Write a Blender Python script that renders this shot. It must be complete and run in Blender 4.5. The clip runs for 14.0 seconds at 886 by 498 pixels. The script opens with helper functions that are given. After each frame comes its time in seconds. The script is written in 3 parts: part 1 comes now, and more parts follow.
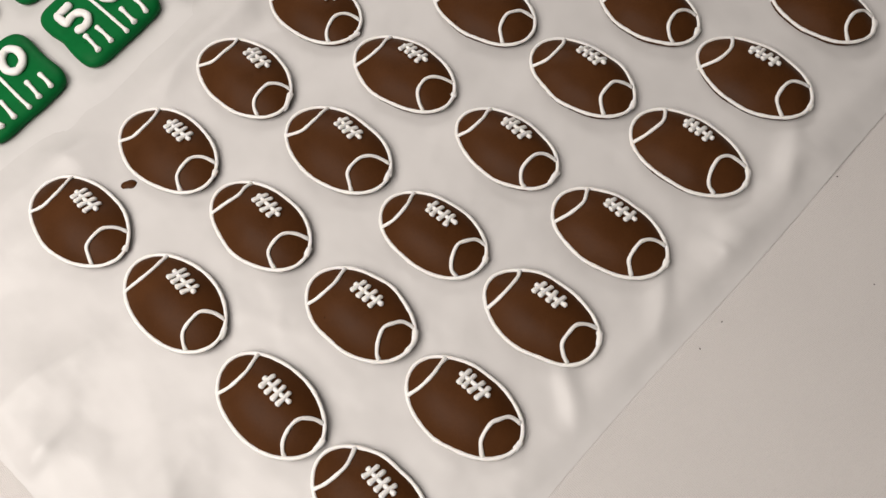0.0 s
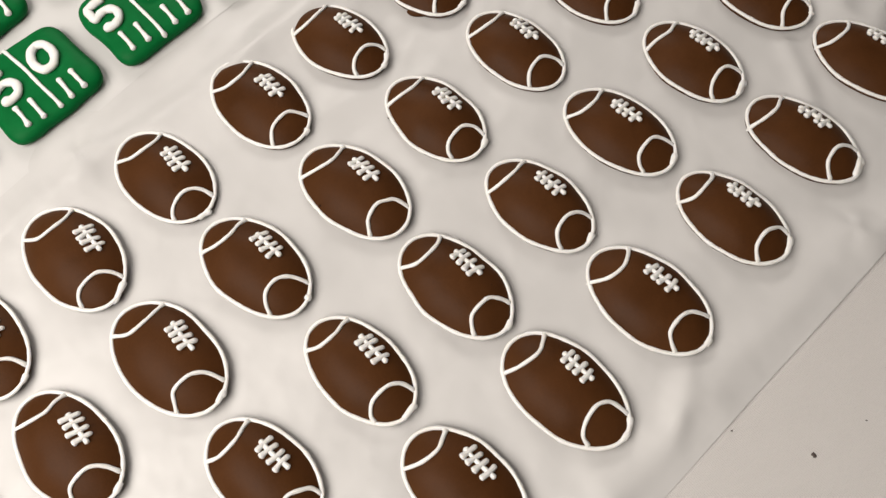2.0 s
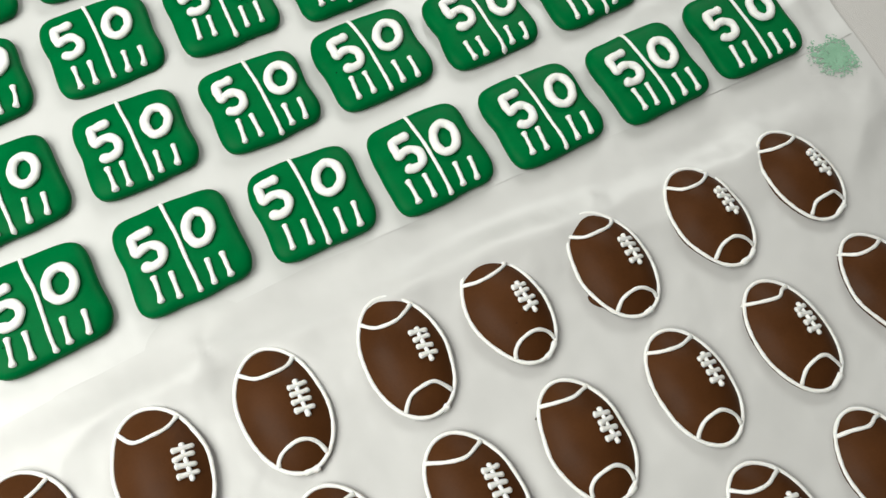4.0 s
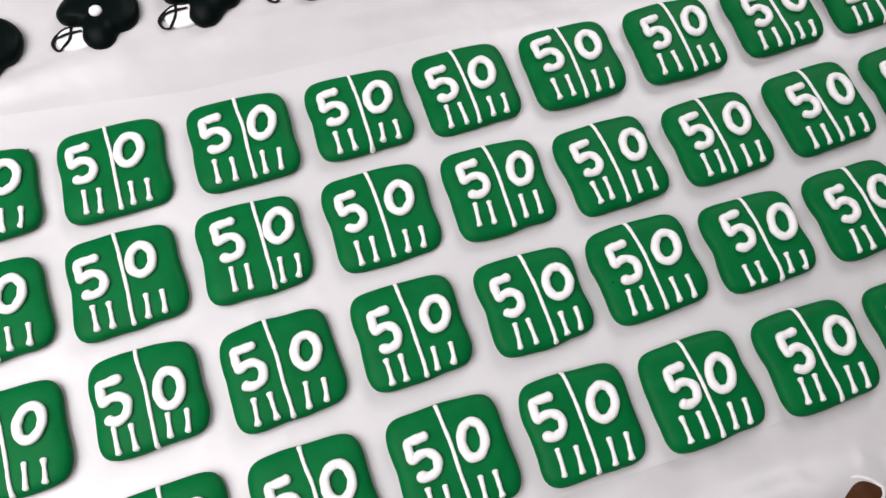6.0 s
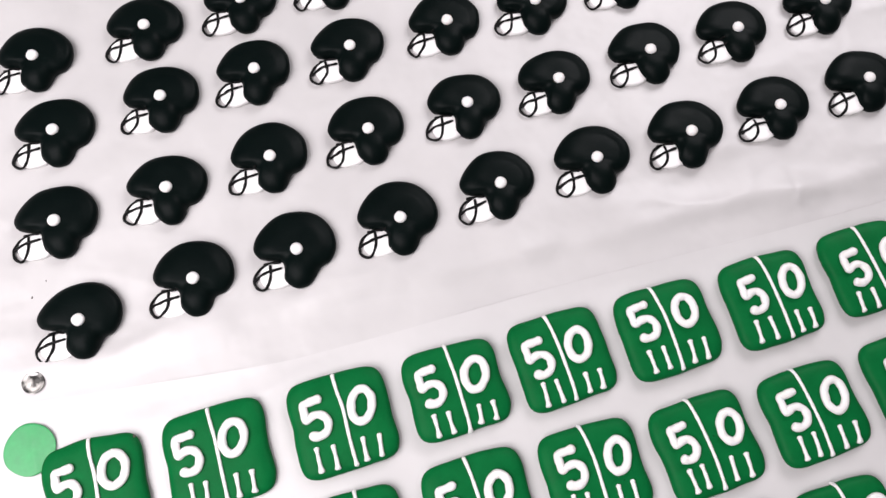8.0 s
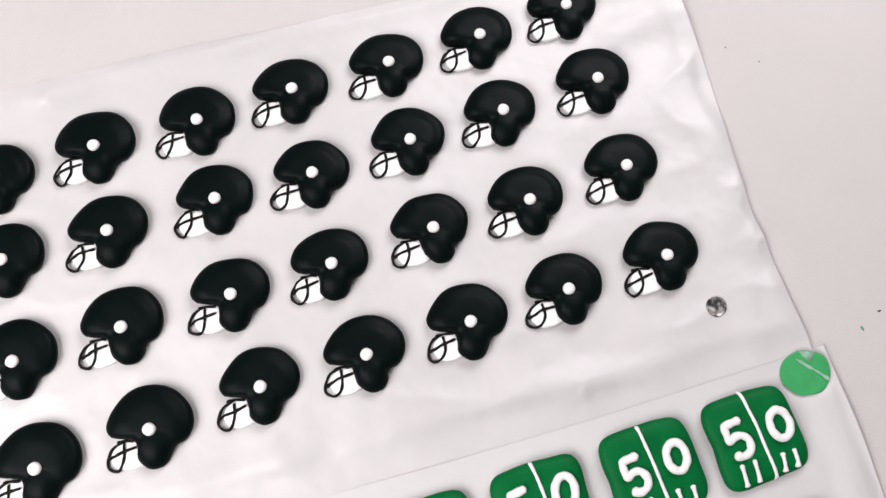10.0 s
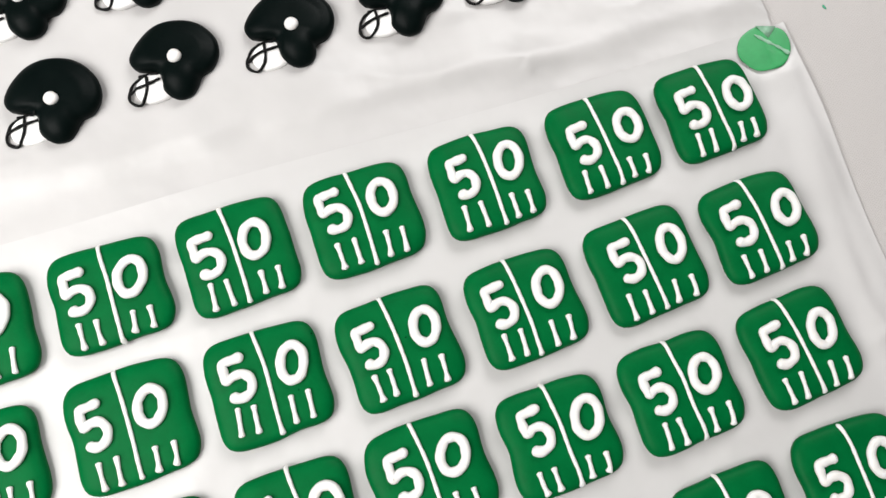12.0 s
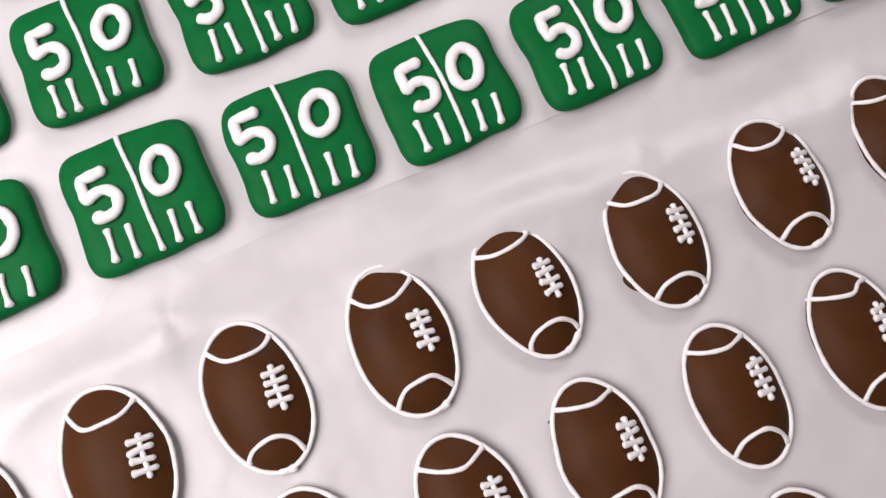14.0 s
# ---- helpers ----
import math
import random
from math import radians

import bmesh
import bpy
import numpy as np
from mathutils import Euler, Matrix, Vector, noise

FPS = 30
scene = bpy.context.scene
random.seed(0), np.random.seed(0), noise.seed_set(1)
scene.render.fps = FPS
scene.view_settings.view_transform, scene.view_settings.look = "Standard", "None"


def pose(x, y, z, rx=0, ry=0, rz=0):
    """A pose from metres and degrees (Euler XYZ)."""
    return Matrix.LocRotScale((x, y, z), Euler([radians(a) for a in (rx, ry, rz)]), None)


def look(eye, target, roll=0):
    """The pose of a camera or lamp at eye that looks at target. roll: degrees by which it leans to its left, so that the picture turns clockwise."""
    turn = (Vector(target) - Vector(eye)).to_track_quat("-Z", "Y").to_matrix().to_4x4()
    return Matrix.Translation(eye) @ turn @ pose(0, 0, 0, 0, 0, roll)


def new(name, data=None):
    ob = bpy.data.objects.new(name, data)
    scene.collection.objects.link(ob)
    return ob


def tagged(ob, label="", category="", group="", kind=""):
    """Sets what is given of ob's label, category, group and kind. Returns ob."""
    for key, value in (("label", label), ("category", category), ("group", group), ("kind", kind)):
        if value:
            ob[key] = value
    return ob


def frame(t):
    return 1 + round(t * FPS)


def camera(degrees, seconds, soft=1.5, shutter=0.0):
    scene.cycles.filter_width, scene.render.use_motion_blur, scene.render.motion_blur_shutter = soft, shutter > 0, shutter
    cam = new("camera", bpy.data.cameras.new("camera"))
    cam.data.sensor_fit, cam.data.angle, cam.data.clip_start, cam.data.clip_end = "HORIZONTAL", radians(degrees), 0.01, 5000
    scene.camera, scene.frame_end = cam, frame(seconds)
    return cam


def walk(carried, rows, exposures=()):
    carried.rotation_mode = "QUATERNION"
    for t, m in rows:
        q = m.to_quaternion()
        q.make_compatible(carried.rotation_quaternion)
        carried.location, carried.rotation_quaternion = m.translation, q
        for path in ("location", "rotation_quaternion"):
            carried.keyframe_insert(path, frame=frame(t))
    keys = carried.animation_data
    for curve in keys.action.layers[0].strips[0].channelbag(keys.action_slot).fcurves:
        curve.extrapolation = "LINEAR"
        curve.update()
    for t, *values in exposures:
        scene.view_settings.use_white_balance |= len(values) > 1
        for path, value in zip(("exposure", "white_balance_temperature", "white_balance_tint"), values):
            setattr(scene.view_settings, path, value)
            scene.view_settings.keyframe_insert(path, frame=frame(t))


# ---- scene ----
cam = camera(57.6, 14.0, 1.45)
PATH = [
    (0, (-0.147, -0.489, 0.452), (0.295, 0.136, -1.396), -10.5),
    (0.5, (-0.104, -0.471, 0.45), (0.342, 0.137, -1.402), -10.1),
    (1, (-0.056, -0.461, 0.446), (0.392, 0.132, -1.41), -8.6),
    (1.5, (-0.017, -0.448, 0.448), (0.446, 0.137, -1.407), -6.4),
    (2, (0.011, -0.436, 0.437), (0.466, 0.16, -1.417), -5.6),
    (2.5, (0.043, -0.417, 0.432), (0.494, 0.202, -1.415), -3.9),
    (3, (0.059, -0.391, 0.427), (0.52, 0.277, -1.401), 0.2),
    (3.5, (0.06, -0.333, 0.428), (0.509, 0.383, -1.384), 3.7),
    (4, (0.047, -0.263, 0.452), (0.458, 0.433, -1.377), 6.5),
    (4.2, (0.037, -0.238, 0.461), (0.439, 0.469, -1.367), 7.0),
    (6.3, (-0.05, -0.051, 0.51), (0.237, 0.623, -1.351), 8.4),
    (6.5, (-0.052, -0.028, 0.52), (0.231, 0.637, -1.345), 8.4),
    (7, (-0.056, 0.014, 0.539), (0.21, 0.67, -1.331), 7.8),
    (7.2, (-0.057, 0.044, 0.551), (0.199, 0.675, -1.329), 7.8),
    (9.3, (0.068, 0.249, 0.591), (0.257, 0.743, -1.337), 7.1),
    (9.5, (0.099, 0.262, 0.595), (0.296, 0.737, -1.337), 8.3),
    (10, (0.166, 0.275, 0.594), (0.371, 0.75, -1.338), 8.5),
    (10.5, (0.199, 0.267, 0.589), (0.453, 0.727, -1.341), 12.5),
    (11, (0.208, 0.2, 0.556), (0.462, 0.662, -1.373), 11.8),
    (11.5, (0.181, 0.138, 0.529), (0.436, 0.57, -1.408), 13.7),
    (12, (0.145, 0.082, 0.502), (0.391, 0.483, -1.442), 15.3),
    (12.5, (0.13, 0.014, 0.478), (0.364, 0.409, -1.469), 14.9),
    (13, (0.113, -0.053, 0.448), (0.321, 0.343, -1.501), 12.4),
    (13.5, (0.099, -0.113, 0.417), (0.302, 0.255, -1.538), 13.1),
    (14, (0.093, -0.179, 0.399), (0.302, 0.165, -1.56), 10.5),
]
EXPOSURES = [
    (0.0, -0.30, 6730, 12),
    (1.0, -0.06, 6760, 13),
    (2.0, 0.03, 6740, 10),
    (3.5, 0.15, 6470, 4),
    (4.2, 0.10, 6260, 1),
    (6.3, -0.06, 6150, 17),
    (7.2, 0.02, 6150, 18),
    (9.3, 0.18, 6240, 16),
    (10.5, 0.28, 6210, 15),
    (12.5, 0.24, 6270, 8),
    (14.0, 0.05, 6330, 21),
]
walk(cam, [(t, look(eye, target, roll)) for t, eye, target, roll in PATH], EXPOSURES)

# ---- light ----
world = bpy.data.worlds.new("world")
scene.world = world
world.use_nodes = True
world.node_tree.nodes["Background"].inputs[0].default_value = (0.9, 0.95, 1.0, 1)
world.node_tree.nodes["Background"].inputs[1].default_value = 0.05


# A downward rectangular lamp at any height, out of view.
def area_lamp(name, x, y, z, wide, deep, watts, colour):
    data = bpy.data.lights.new(name, "AREA")
    data.shape, data.size, data.size_y, data.energy, data.color = "RECTANGLE", wide, deep, watts, colour
    ob = new(name, data)
    ob.matrix_world = pose(x, y, z)
    return ob


area_lamp("unseen_panel_light", -1.4, 0.0, 1.86, 1.9, 1.7, 14, (1.0, 0.955, 0.905))
# Added well below the ceiling to brighten the north-east, helmet side.
area_lamp("unseen_panel_light", 1.05, 1.3, 1.1, 1.2, 0.9, 28, (1.0, 0.96, 0.92))
# Added unseen lamp, set low to steepen the west-to-east falloff.
area_lamp("added_west_light", -0.88, -0.12, 1.06, 1.25, 1.25, 33, (1.0, 0.955, 0.905))


# ---- materials ----
def material(name, base, rough=0.5, vary=0.12, scale=120.0, fine=900.0, bump=0.15, depth=0.0006, tint=None, spec=0.5, subsurface=0.0, coat=0.0, detail=(3.0, 4.0)):
    """A painted, iced or paper surface: two sizes of noise move the colour, the gloss and the relief."""
    m = bpy.data.materials.new(name)
    m.use_nodes = True
    nt = m.node_tree
    n, l = nt.nodes, nt.links
    b = n["Principled BSDF"]
    co = n.new("ShaderNodeTexCoord")
    info = n.new("ShaderNodeObjectInfo")
    shift = n.new("ShaderNodeVectorMath")
    shift.operation = "ADD"
    l.new(co.outputs["Object"], shift.inputs[0])
    l.new(info.outputs["Random"], shift.inputs[1])
    big, small = n.new("ShaderNodeTexNoise"), n.new("ShaderNodeTexNoise")
    for node, s, d in ((big, scale, detail[0]), (small, fine, detail[1])):
        node.inputs["Scale"].default_value = s
        node.inputs["Detail"].default_value = d
        l.new(shift.outputs[0], node.inputs["Vector"])
    ramp = n.new("ShaderNodeMix")
    ramp.data_type = "RGBA"
    lo = [c * (1 - vary) for c in base]
    hi = [min(c * (1 + vary), 0.95) for c in (tint or base)]
    ramp.inputs["A"].default_value = (*lo, 1)
    ramp.inputs["B"].default_value = (*hi, 1)
    mixed = n.new("ShaderNodeMath")
    mixed.operation = "MULTIPLY_ADD"
    mixed.inputs[1].default_value = 0.3
    l.new(small.outputs[0], mixed.inputs[0])
    add = n.new("ShaderNodeMath")
    add.operation = "MULTIPLY"
    add.inputs[1].default_value = 0.7
    l.new(big.outputs[0], add.inputs[0])
    l.new(add.outputs[0], mixed.inputs[2])
    l.new(mixed.outputs[0], ramp.inputs["Factor"])
    l.new(ramp.outputs["Result"], b.inputs["Base Color"])
    gloss = n.new("ShaderNodeMapRange")
    gloss.inputs["To Min"].default_value = max(rough - 0.12, 0.05)
    gloss.inputs["To Max"].default_value = min(rough + 0.12, 1)
    l.new(big.outputs[0], gloss.inputs["Value"])
    l.new(gloss.outputs[0], b.inputs["Roughness"])
    relief = n.new("ShaderNodeBump")
    relief.inputs["Strength"].default_value = bump
    relief.inputs["Distance"].default_value = depth
    l.new(mixed.outputs[0], relief.inputs["Height"])
    l.new(relief.outputs[0], b.inputs["Normal"])
    b.inputs["Specular IOR Level"].default_value = spec
    if subsurface:
        b.inputs["Subsurface Weight"].default_value = subsurface
        b.inputs["Subsurface Radius"].default_value = (0.004, 0.003, 0.002)
        b.inputs["Subsurface Scale"].default_value = 0.5
    b.inputs["Coat Weight"].default_value = coat
    return m


def woven(name, base):
    """White table linen: two crossed sets of threads over soft blotches."""
    m = material(name, base, 0.85, 0.05, 14.0, 500.0, 0.2, 0.0004, spec=0.2)
    nt = m.node_tree
    n, l = nt.nodes, nt.links
    co = n.new("ShaderNodeTexCoord")
    old = n["Bump"] if "Bump" in n else None
    waves = []
    for axis in ("X", "Y"):
        w = n.new("ShaderNodeTexWave")
        w.bands_direction = axis
        w.inputs["Scale"].default_value = 300.0
        w.inputs["Distortion"].default_value = 5.0
        w.inputs["Detail"].default_value = 1.0
        l.new(co.outputs["Object"], w.inputs["Vector"])
        waves.append(w)
    both = n.new("ShaderNodeMath")
    l.new(waves[0].outputs["Fac"], both.inputs[0])
    l.new(waves[1].outputs["Fac"], both.inputs[1])
    relief = n.new("ShaderNodeBump")
    relief.inputs["Strength"].default_value = 0.3
    relief.inputs["Distance"].default_value = 0.0005
    l.new(both.outputs[0], relief.inputs["Height"])
    if old:
        l.new(old.outputs[0], relief.inputs["Normal"])
    l.new(relief.outputs[0], n["Principled BSDF"].inputs["Normal"])
    return m


def creased(m, scale, depth):
    """Adds sharp, sparse creases in soft patches to a paper's relief."""
    n, l = m.node_tree.nodes, m.node_tree.links
    co = n.new("ShaderNodeTexCoord")
    ridge, where = n.new("ShaderNodeTexNoise"), n.new("ShaderNodeTexNoise")
    ridge.noise_type = "RIDGED_MULTIFRACTAL"
    ridge.inputs["Scale"].default_value = scale
    ridge.inputs["Detail"].default_value = 1.0
    ridge.inputs["Distortion"].default_value = 0.6
    where.inputs["Scale"].default_value = scale * 0.8
    for node in (ridge, where):
        l.new(co.outputs["Object"], node.inputs["Vector"])
    patch = n.new("ShaderNodeMapRange")
    patch.interpolation_type = "SMOOTHSTEP"
    patch.inputs["From Min"].default_value = 0.35
    patch.inputs["From Max"].default_value = 0.75
    l.new(where.outputs[0], patch.inputs["Value"])
    high = n.new("ShaderNodeMath")
    high.operation = "MULTIPLY"
    l.new(ridge.outputs[0], high.inputs[0])
    l.new(patch.outputs[0], high.inputs[1])
    relief = n.new("ShaderNodeBump")
    relief.inputs["Strength"].default_value = 1.0
    relief.inputs["Distance"].default_value = depth
    l.new(high.outputs[0], relief.inputs["Height"])
    l.new(n["Bump"].outputs[0], relief.inputs["Normal"])
    l.new(relief.outputs[0], n["Principled BSDF"].inputs["Normal"])


def pitted(m, scale, size, dark):
    """Sparse pinholes of burst air bubbles: small pits in the cast surface, the shade inside them painted dark."""
    n, l = m.node_tree.nodes, m.node_tree.links
    co, info, shift = n.new("ShaderNodeTexCoord"), n.new("ShaderNodeObjectInfo"), n.new("ShaderNodeVectorMath")
    l.new(co.outputs["Object"], shift.inputs[0])
    l.new(info.outputs["Random"], shift.inputs[1])
    cells = n.new("ShaderNodeTexVoronoi")
    cells.inputs["Scale"].default_value = scale
    l.new(shift.outputs[0], cells.inputs["Vector"])
    pit = n.new("ShaderNodeMapRange")
    pit.inputs["From Min"].default_value = size * 0.4
    pit.inputs["From Max"].default_value = size
    l.new(cells.outputs["Distance"], pit.inputs["Value"])
    shade = n.new("ShaderNodeMix")
    shade.data_type = "RGBA"
    shade.inputs["A"].default_value = (*dark, 1)
    b = n["Principled BSDF"]
    l.new(b.inputs["Base Color"].links[0].from_socket, shade.inputs["B"])
    l.new(pit.outputs[0], shade.inputs["Factor"])
    l.new(shade.outputs["Result"], b.inputs["Base Color"])
    relief = n.new("ShaderNodeBump")
    relief.inputs["Strength"].default_value = 0.8
    relief.inputs["Distance"].default_value = 0.0006
    l.new(pit.outputs[0], relief.inputs["Height"])
    l.new(n["Bump"].outputs[0], relief.inputs["Normal"])
    l.new(relief.outputs[0], b.inputs["Normal"])


CHOCOLATE = material("milk_chocolate", (0.043, 0.0155, 0.0046), 0.44, 0.24, 45, 600, 0.4, 0.0009, tint=(0.064, 0.0240, 0.0078), spec=0.06)
GREEN = material("green_candy", (0.0010, 0.086, 0.0200), 0.46, 0.18, 70, 600, 0.35, 0.0008, tint=(0.0016, 0.118, 0.0290), spec=0.05)
BLACK = material("black_candy", (0.0017, 0.0040, 0.0037), 0.42, 0.2, 70, 600, 0.4, 0.0008, spec=0.05)
ICING = material("white_icing", (0.73, 0.72, 0.705), 0.45, 0.03, 150, 1500, 0.3, 0.0004, subsurface=0.1)
CANDY_WHITE = material("white_candy", (0.84, 0.83, 0.82), 0.5, 0.03, 90, 900, 0.2, 0.0005)
BLACK_PIPING = material("black_piping", (0.0035, 0.0035, 0.0035), 0.5, 0.2, 150, 1500, 0.25, 0.0004, spec=0.12)
# Colour blotches in wax_paper stand in for its bright sheen patches.
PAPER = material("wax_paper", (0.50, 0.489, 0.484), 0.42, 0.10, 17, 60, 0.6, 0.005, spec=0.5, detail=(2.0, 1.0))
# Lighter copy of wax_paper: layered see-through paper and zone brightness put into colour.
PAPER_LIGHTER = material("wax_paper_lighter", (0.53, 0.52, 0.516), 0.37, 0.04, 17, 60, 0.45, 0.0045, spec=0.5, detail=(2.0, 1.0))
pitted(CHOCOLATE, 40.0, 0.035, (0.012, 0.005, 0.002))
pitted(GREEN, 34.0, 0.026, (0.0005, 0.022, 0.006))
creased(PAPER, 10.0, 0.011)
creased(PAPER_LIGHTER, 10.0, 0.006)
LINEN = woven("white_linen", (0.50, 0.478, 0.468))
COIN = material("worn_coin", (0.05, 0.048, 0.045), 0.42, 0.2, 150, 1500, 0.6, 0.0005, tint=(0.34, 0.33, 0.31))
COIN.node_tree.nodes["Principled BSDF"].inputs["Metallic"].default_value = 0.6
patches = COIN.node_tree.nodes.new("ShaderNodeMapRange")
patches.inputs["From Min"].default_value = 0.42
patches.inputs["From Max"].default_value = 0.58
COIN.node_tree.links.new(COIN.node_tree.nodes["Noise Texture"].outputs[0], patches.inputs["Value"])
COIN.node_tree.links.new(patches.outputs[0], COIN.node_tree.nodes["Mix"].inputs["Factor"])
GREEN_DISC = material("pale_green_film", (0.03, 0.28, 0.085), 0.45, 0.3, 90, 400, 0.2, 0.0005)
# Pale green of the paper-veiled disc, the folded corner, its crease and a fleck.
PALE_GREEN = material("mottled_pale_green", (0.15, 0.33, 0.20), 0.5, 0.3, 140, 700, 0.2, 0.0004, tint=(0.24, 0.40, 0.29))
CRUMB = material("dark_crumb", (0.05, 0.035, 0.03), 0.7, 0.3)
GREEN_CRUMB = material("green_crumb", (0.03, 0.30, 0.16), 0.6, 0.2)
WALL_PAINT = material("wall_paint", (0.40, 0.39, 0.38), 0.8, 0.03, 3, 80, 0.1, 0.001)
FLOORING = material("floor_vinyl", (0.36, 0.33, 0.30), 0.5, 0.15, 4, 60, 0.1, 0.001)


# ---- building helpers ----
def mesh_object(name, verts, faces, mat, smooth=True):
    me = bpy.data.meshes.new(name)
    me.from_pydata(verts, [], faces)
    me.materials.append(mat)
    me.polygons.foreach_set("use_smooth", [smooth] * len(me.polygons))
    me.update()
    return new(name, me)


def part(name, verts, faces, mat, parent, label=""):
    ob = mesh_object(name, verts, faces, mat)
    ob.parent = parent
    return tagged(ob, label) if label else ob


def thing(name, m, label, category, group=""):
    ob = new(name)
    ob.empty_display_size = 0.01
    ob.matrix_world = m
    return tagged(ob, label, category, group)


def spline(points, count, closed=False):
    """Catmull-Rom through points, as evenly counted samples."""
    p = [Vector(q) for q in points]
    n = len(p)
    spans = n if closed else n - 1
    out = []
    for k in range(count):
        u = k * spans / (count if closed else count - 1)
        i = min(int(u), spans - 1)
        f = u - i
        if closed:
            a, b, c, d = p[(i - 1) % n], p[i], p[(i + 1) % n], p[(i + 2) % n]
        else:
            a, b, c, d = p[max(i - 1, 0)], p[i], p[i + 1], p[min(i + 2, n - 1)]
        out.append(0.5 * (2 * b + (c - a) * f + (2 * a - 5 * b + 4 * c - d) * f * f + (3 * b - a - 3 * c + d) * f ** 3))
    return out


class Slab:
    """A cast candy body, star-shaped round its middle: edge(angle) in metres, top(s, x, y) its height at the share s of the way out."""

    def __init__(self, edge, top, middle=(0.0, 0.0), base=0.0, foot=0.97, wall=0.0035):
        self.edge, self.top, self.middle, self.base, self.foot, self.wall = edge, top, middle, base, foot, wall

    def height(self, x, y):
        dx, dy = x - self.middle[0], y - self.middle[1]
        s = math.hypot(dx, dy) / self.edge(math.atan2(dy, dx))
        return self.top(min(s, 1.0), x, y) if s <= 1.0 else max(self.top(1.0, x, y) - (s - 1.0) * 0.05, self.base)

    def mesh(self, steps=80, rings=(0.995, 0.98, 0.955, 0.92, 0.87, 0.8, 0.7, 0.58, 0.45, 0.3, 0.15)):
        verts, faces = [], []
        mx, my = self.middle
        radii = [self.edge(2 * math.pi * k / steps - math.pi) for k in range(steps)]

        def ring(s, z=None):
            for k in range(steps):
                a = 2 * math.pi * k / steps - math.pi
                x, y = mx + s * radii[k] * math.cos(a), my + s * radii[k] * math.sin(a)
                verts.append((x, y, self.top(s, x, y) if z is None else z))

        ring(self.foot, self.base)
        ring((self.foot + 1) / 2 + 0.005, self.base + self.wall * 0.35)
        ring(1.0, self.base + self.wall)
        for s in rings:
            ring(s)
        for r in range(2 + len(rings)):
            for k in range(steps):
                j = (k + 1) % steps
                faces.append((r * steps + k, r * steps + j, (r + 1) * steps + j, (r + 1) * steps + k))
        verts.append((mx, my, self.top(0.0, mx, my)))
        last = (2 + len(rings)) * steps
        faces += [(last + k, last + (k + 1) % steps, len(verts) - 1) for k in range(steps)]
        faces.append(tuple(reversed(range(steps))))
        return verts, faces


def polar(points, count=240):
    """The radius by angle of a closed smooth outline through points, star-shaped round the origin."""
    rim = sorted((math.atan2(p.y, p.x), math.hypot(p.x, p.y)) for p in spline([(*q, 0.0) for q in points], count, True))
    angs, rads = [p[0] for p in rim], [p[1] for p in rim]
    return lambda a: float(np.interp(a, angs, rads, period=2 * math.pi))


def wobble(rng, size, orders=(2, 3, 4, 5, 7)):
    """A gentle random outline error, as a function of the angle."""
    terms = [(k, rng.uniform(-1, 1) * size / math.sqrt(k), rng.uniform(0, 6.28)) for k in orders]
    return lambda a: sum(c * math.sin(k * a + f) for k, c, f in terms)


def piping(points, radius, ground, rng, closed=False, flat=0.8, start=1.0, end=1.0, count=40, sides=8, lift=0.35, uneven=0.08):
    """A piped bead of icing along points, lying on ground(x, y), with rounded ends; start and end swell or thin its ends."""
    line = spline([(p[0], p[1], p[2] if len(p) > 2 else 0.0) for p in points], count, closed)
    verts, faces = [], []
    f1, f2 = rng.uniform(0, 6), rng.uniform(0, 6)
    length = sum((line[i + 1] - line[i]).length for i in range(count - 1))
    rows = []
    run = 0.0
    for i, p in enumerate(line):
        if i:
            run += (line[i] - line[i - 1]).length
        r = radius * (1 + uneven * math.sin(run * 900 + f1) + uneven * math.sin(run * 380 + f2))
        if not closed:
            r *= 1 + (start - 1) * math.exp(-((run / (2.2 * radius)) ** 2)) + (end - 1) * math.exp(-(((length - run) / (2.2 * radius)) ** 2))
            for d in (run, length - run):
                if d < radius:
                    r *= math.sqrt(max(1 - (1 - d / radius) ** 2, 0.02))
        a, b = line[i - 1 if i or closed else 0], line[(i + 1) % count if closed else min(i + 1, count - 1)]
        t = (b - a)
        t.z = 0
        t.normalize()
        side = Vector((-t.y, t.x, 0))
        z = ground(p.x, p.y) + p.z + radius * lift
        rows.append((p.x, p.y, z, r, side))
    for x, y, z, r, side in rows:
        for k in range(sides):
            a = 2 * math.pi * k / sides
            q = Vector((x, y, z)) + side * (r * math.cos(a)) + Vector((0, 0, r * flat * math.sin(a)))
            verts.append(tuple(q))
    for i in range(count if closed else count - 1):
        for k in range(sides):
            j, m = (i + 1) % count, (k + 1) % sides
            faces.append((i * sides + k, i * sides + m, j * sides + m, j * sides + k))
    if not closed:
        faces.append(tuple(reversed(range(sides))))
        faces.append(tuple(range((count - 1) * sides, count * sides)))
    return verts, faces


MM = 0.001


def mm(*pairs):
    return [tuple(c * MM for c in p) for p in pairs]


def jitter(rng, points, size):
    return [(p[0] + rng.uniform(-size, size) * MM, p[1] + rng.uniform(-size, size) * MM) for p in points]


# ---- the room and the table ----
def slab_box(name, x0, x1, y0, y1, z0, z1, mat, label, category, kind="structure"):
    v = [(x, y, z) for z in (z0, z1) for y in (y0, y1) for x in (x0, x1)]
    f = [(0, 2, 3, 1), (4, 5, 7, 6), (0, 1, 5, 4), (2, 6, 7, 3), (0, 4, 6, 2), (1, 3, 7, 5)]
    return tagged(mesh_object(name, v, f, mat, False), label, category, kind=kind)


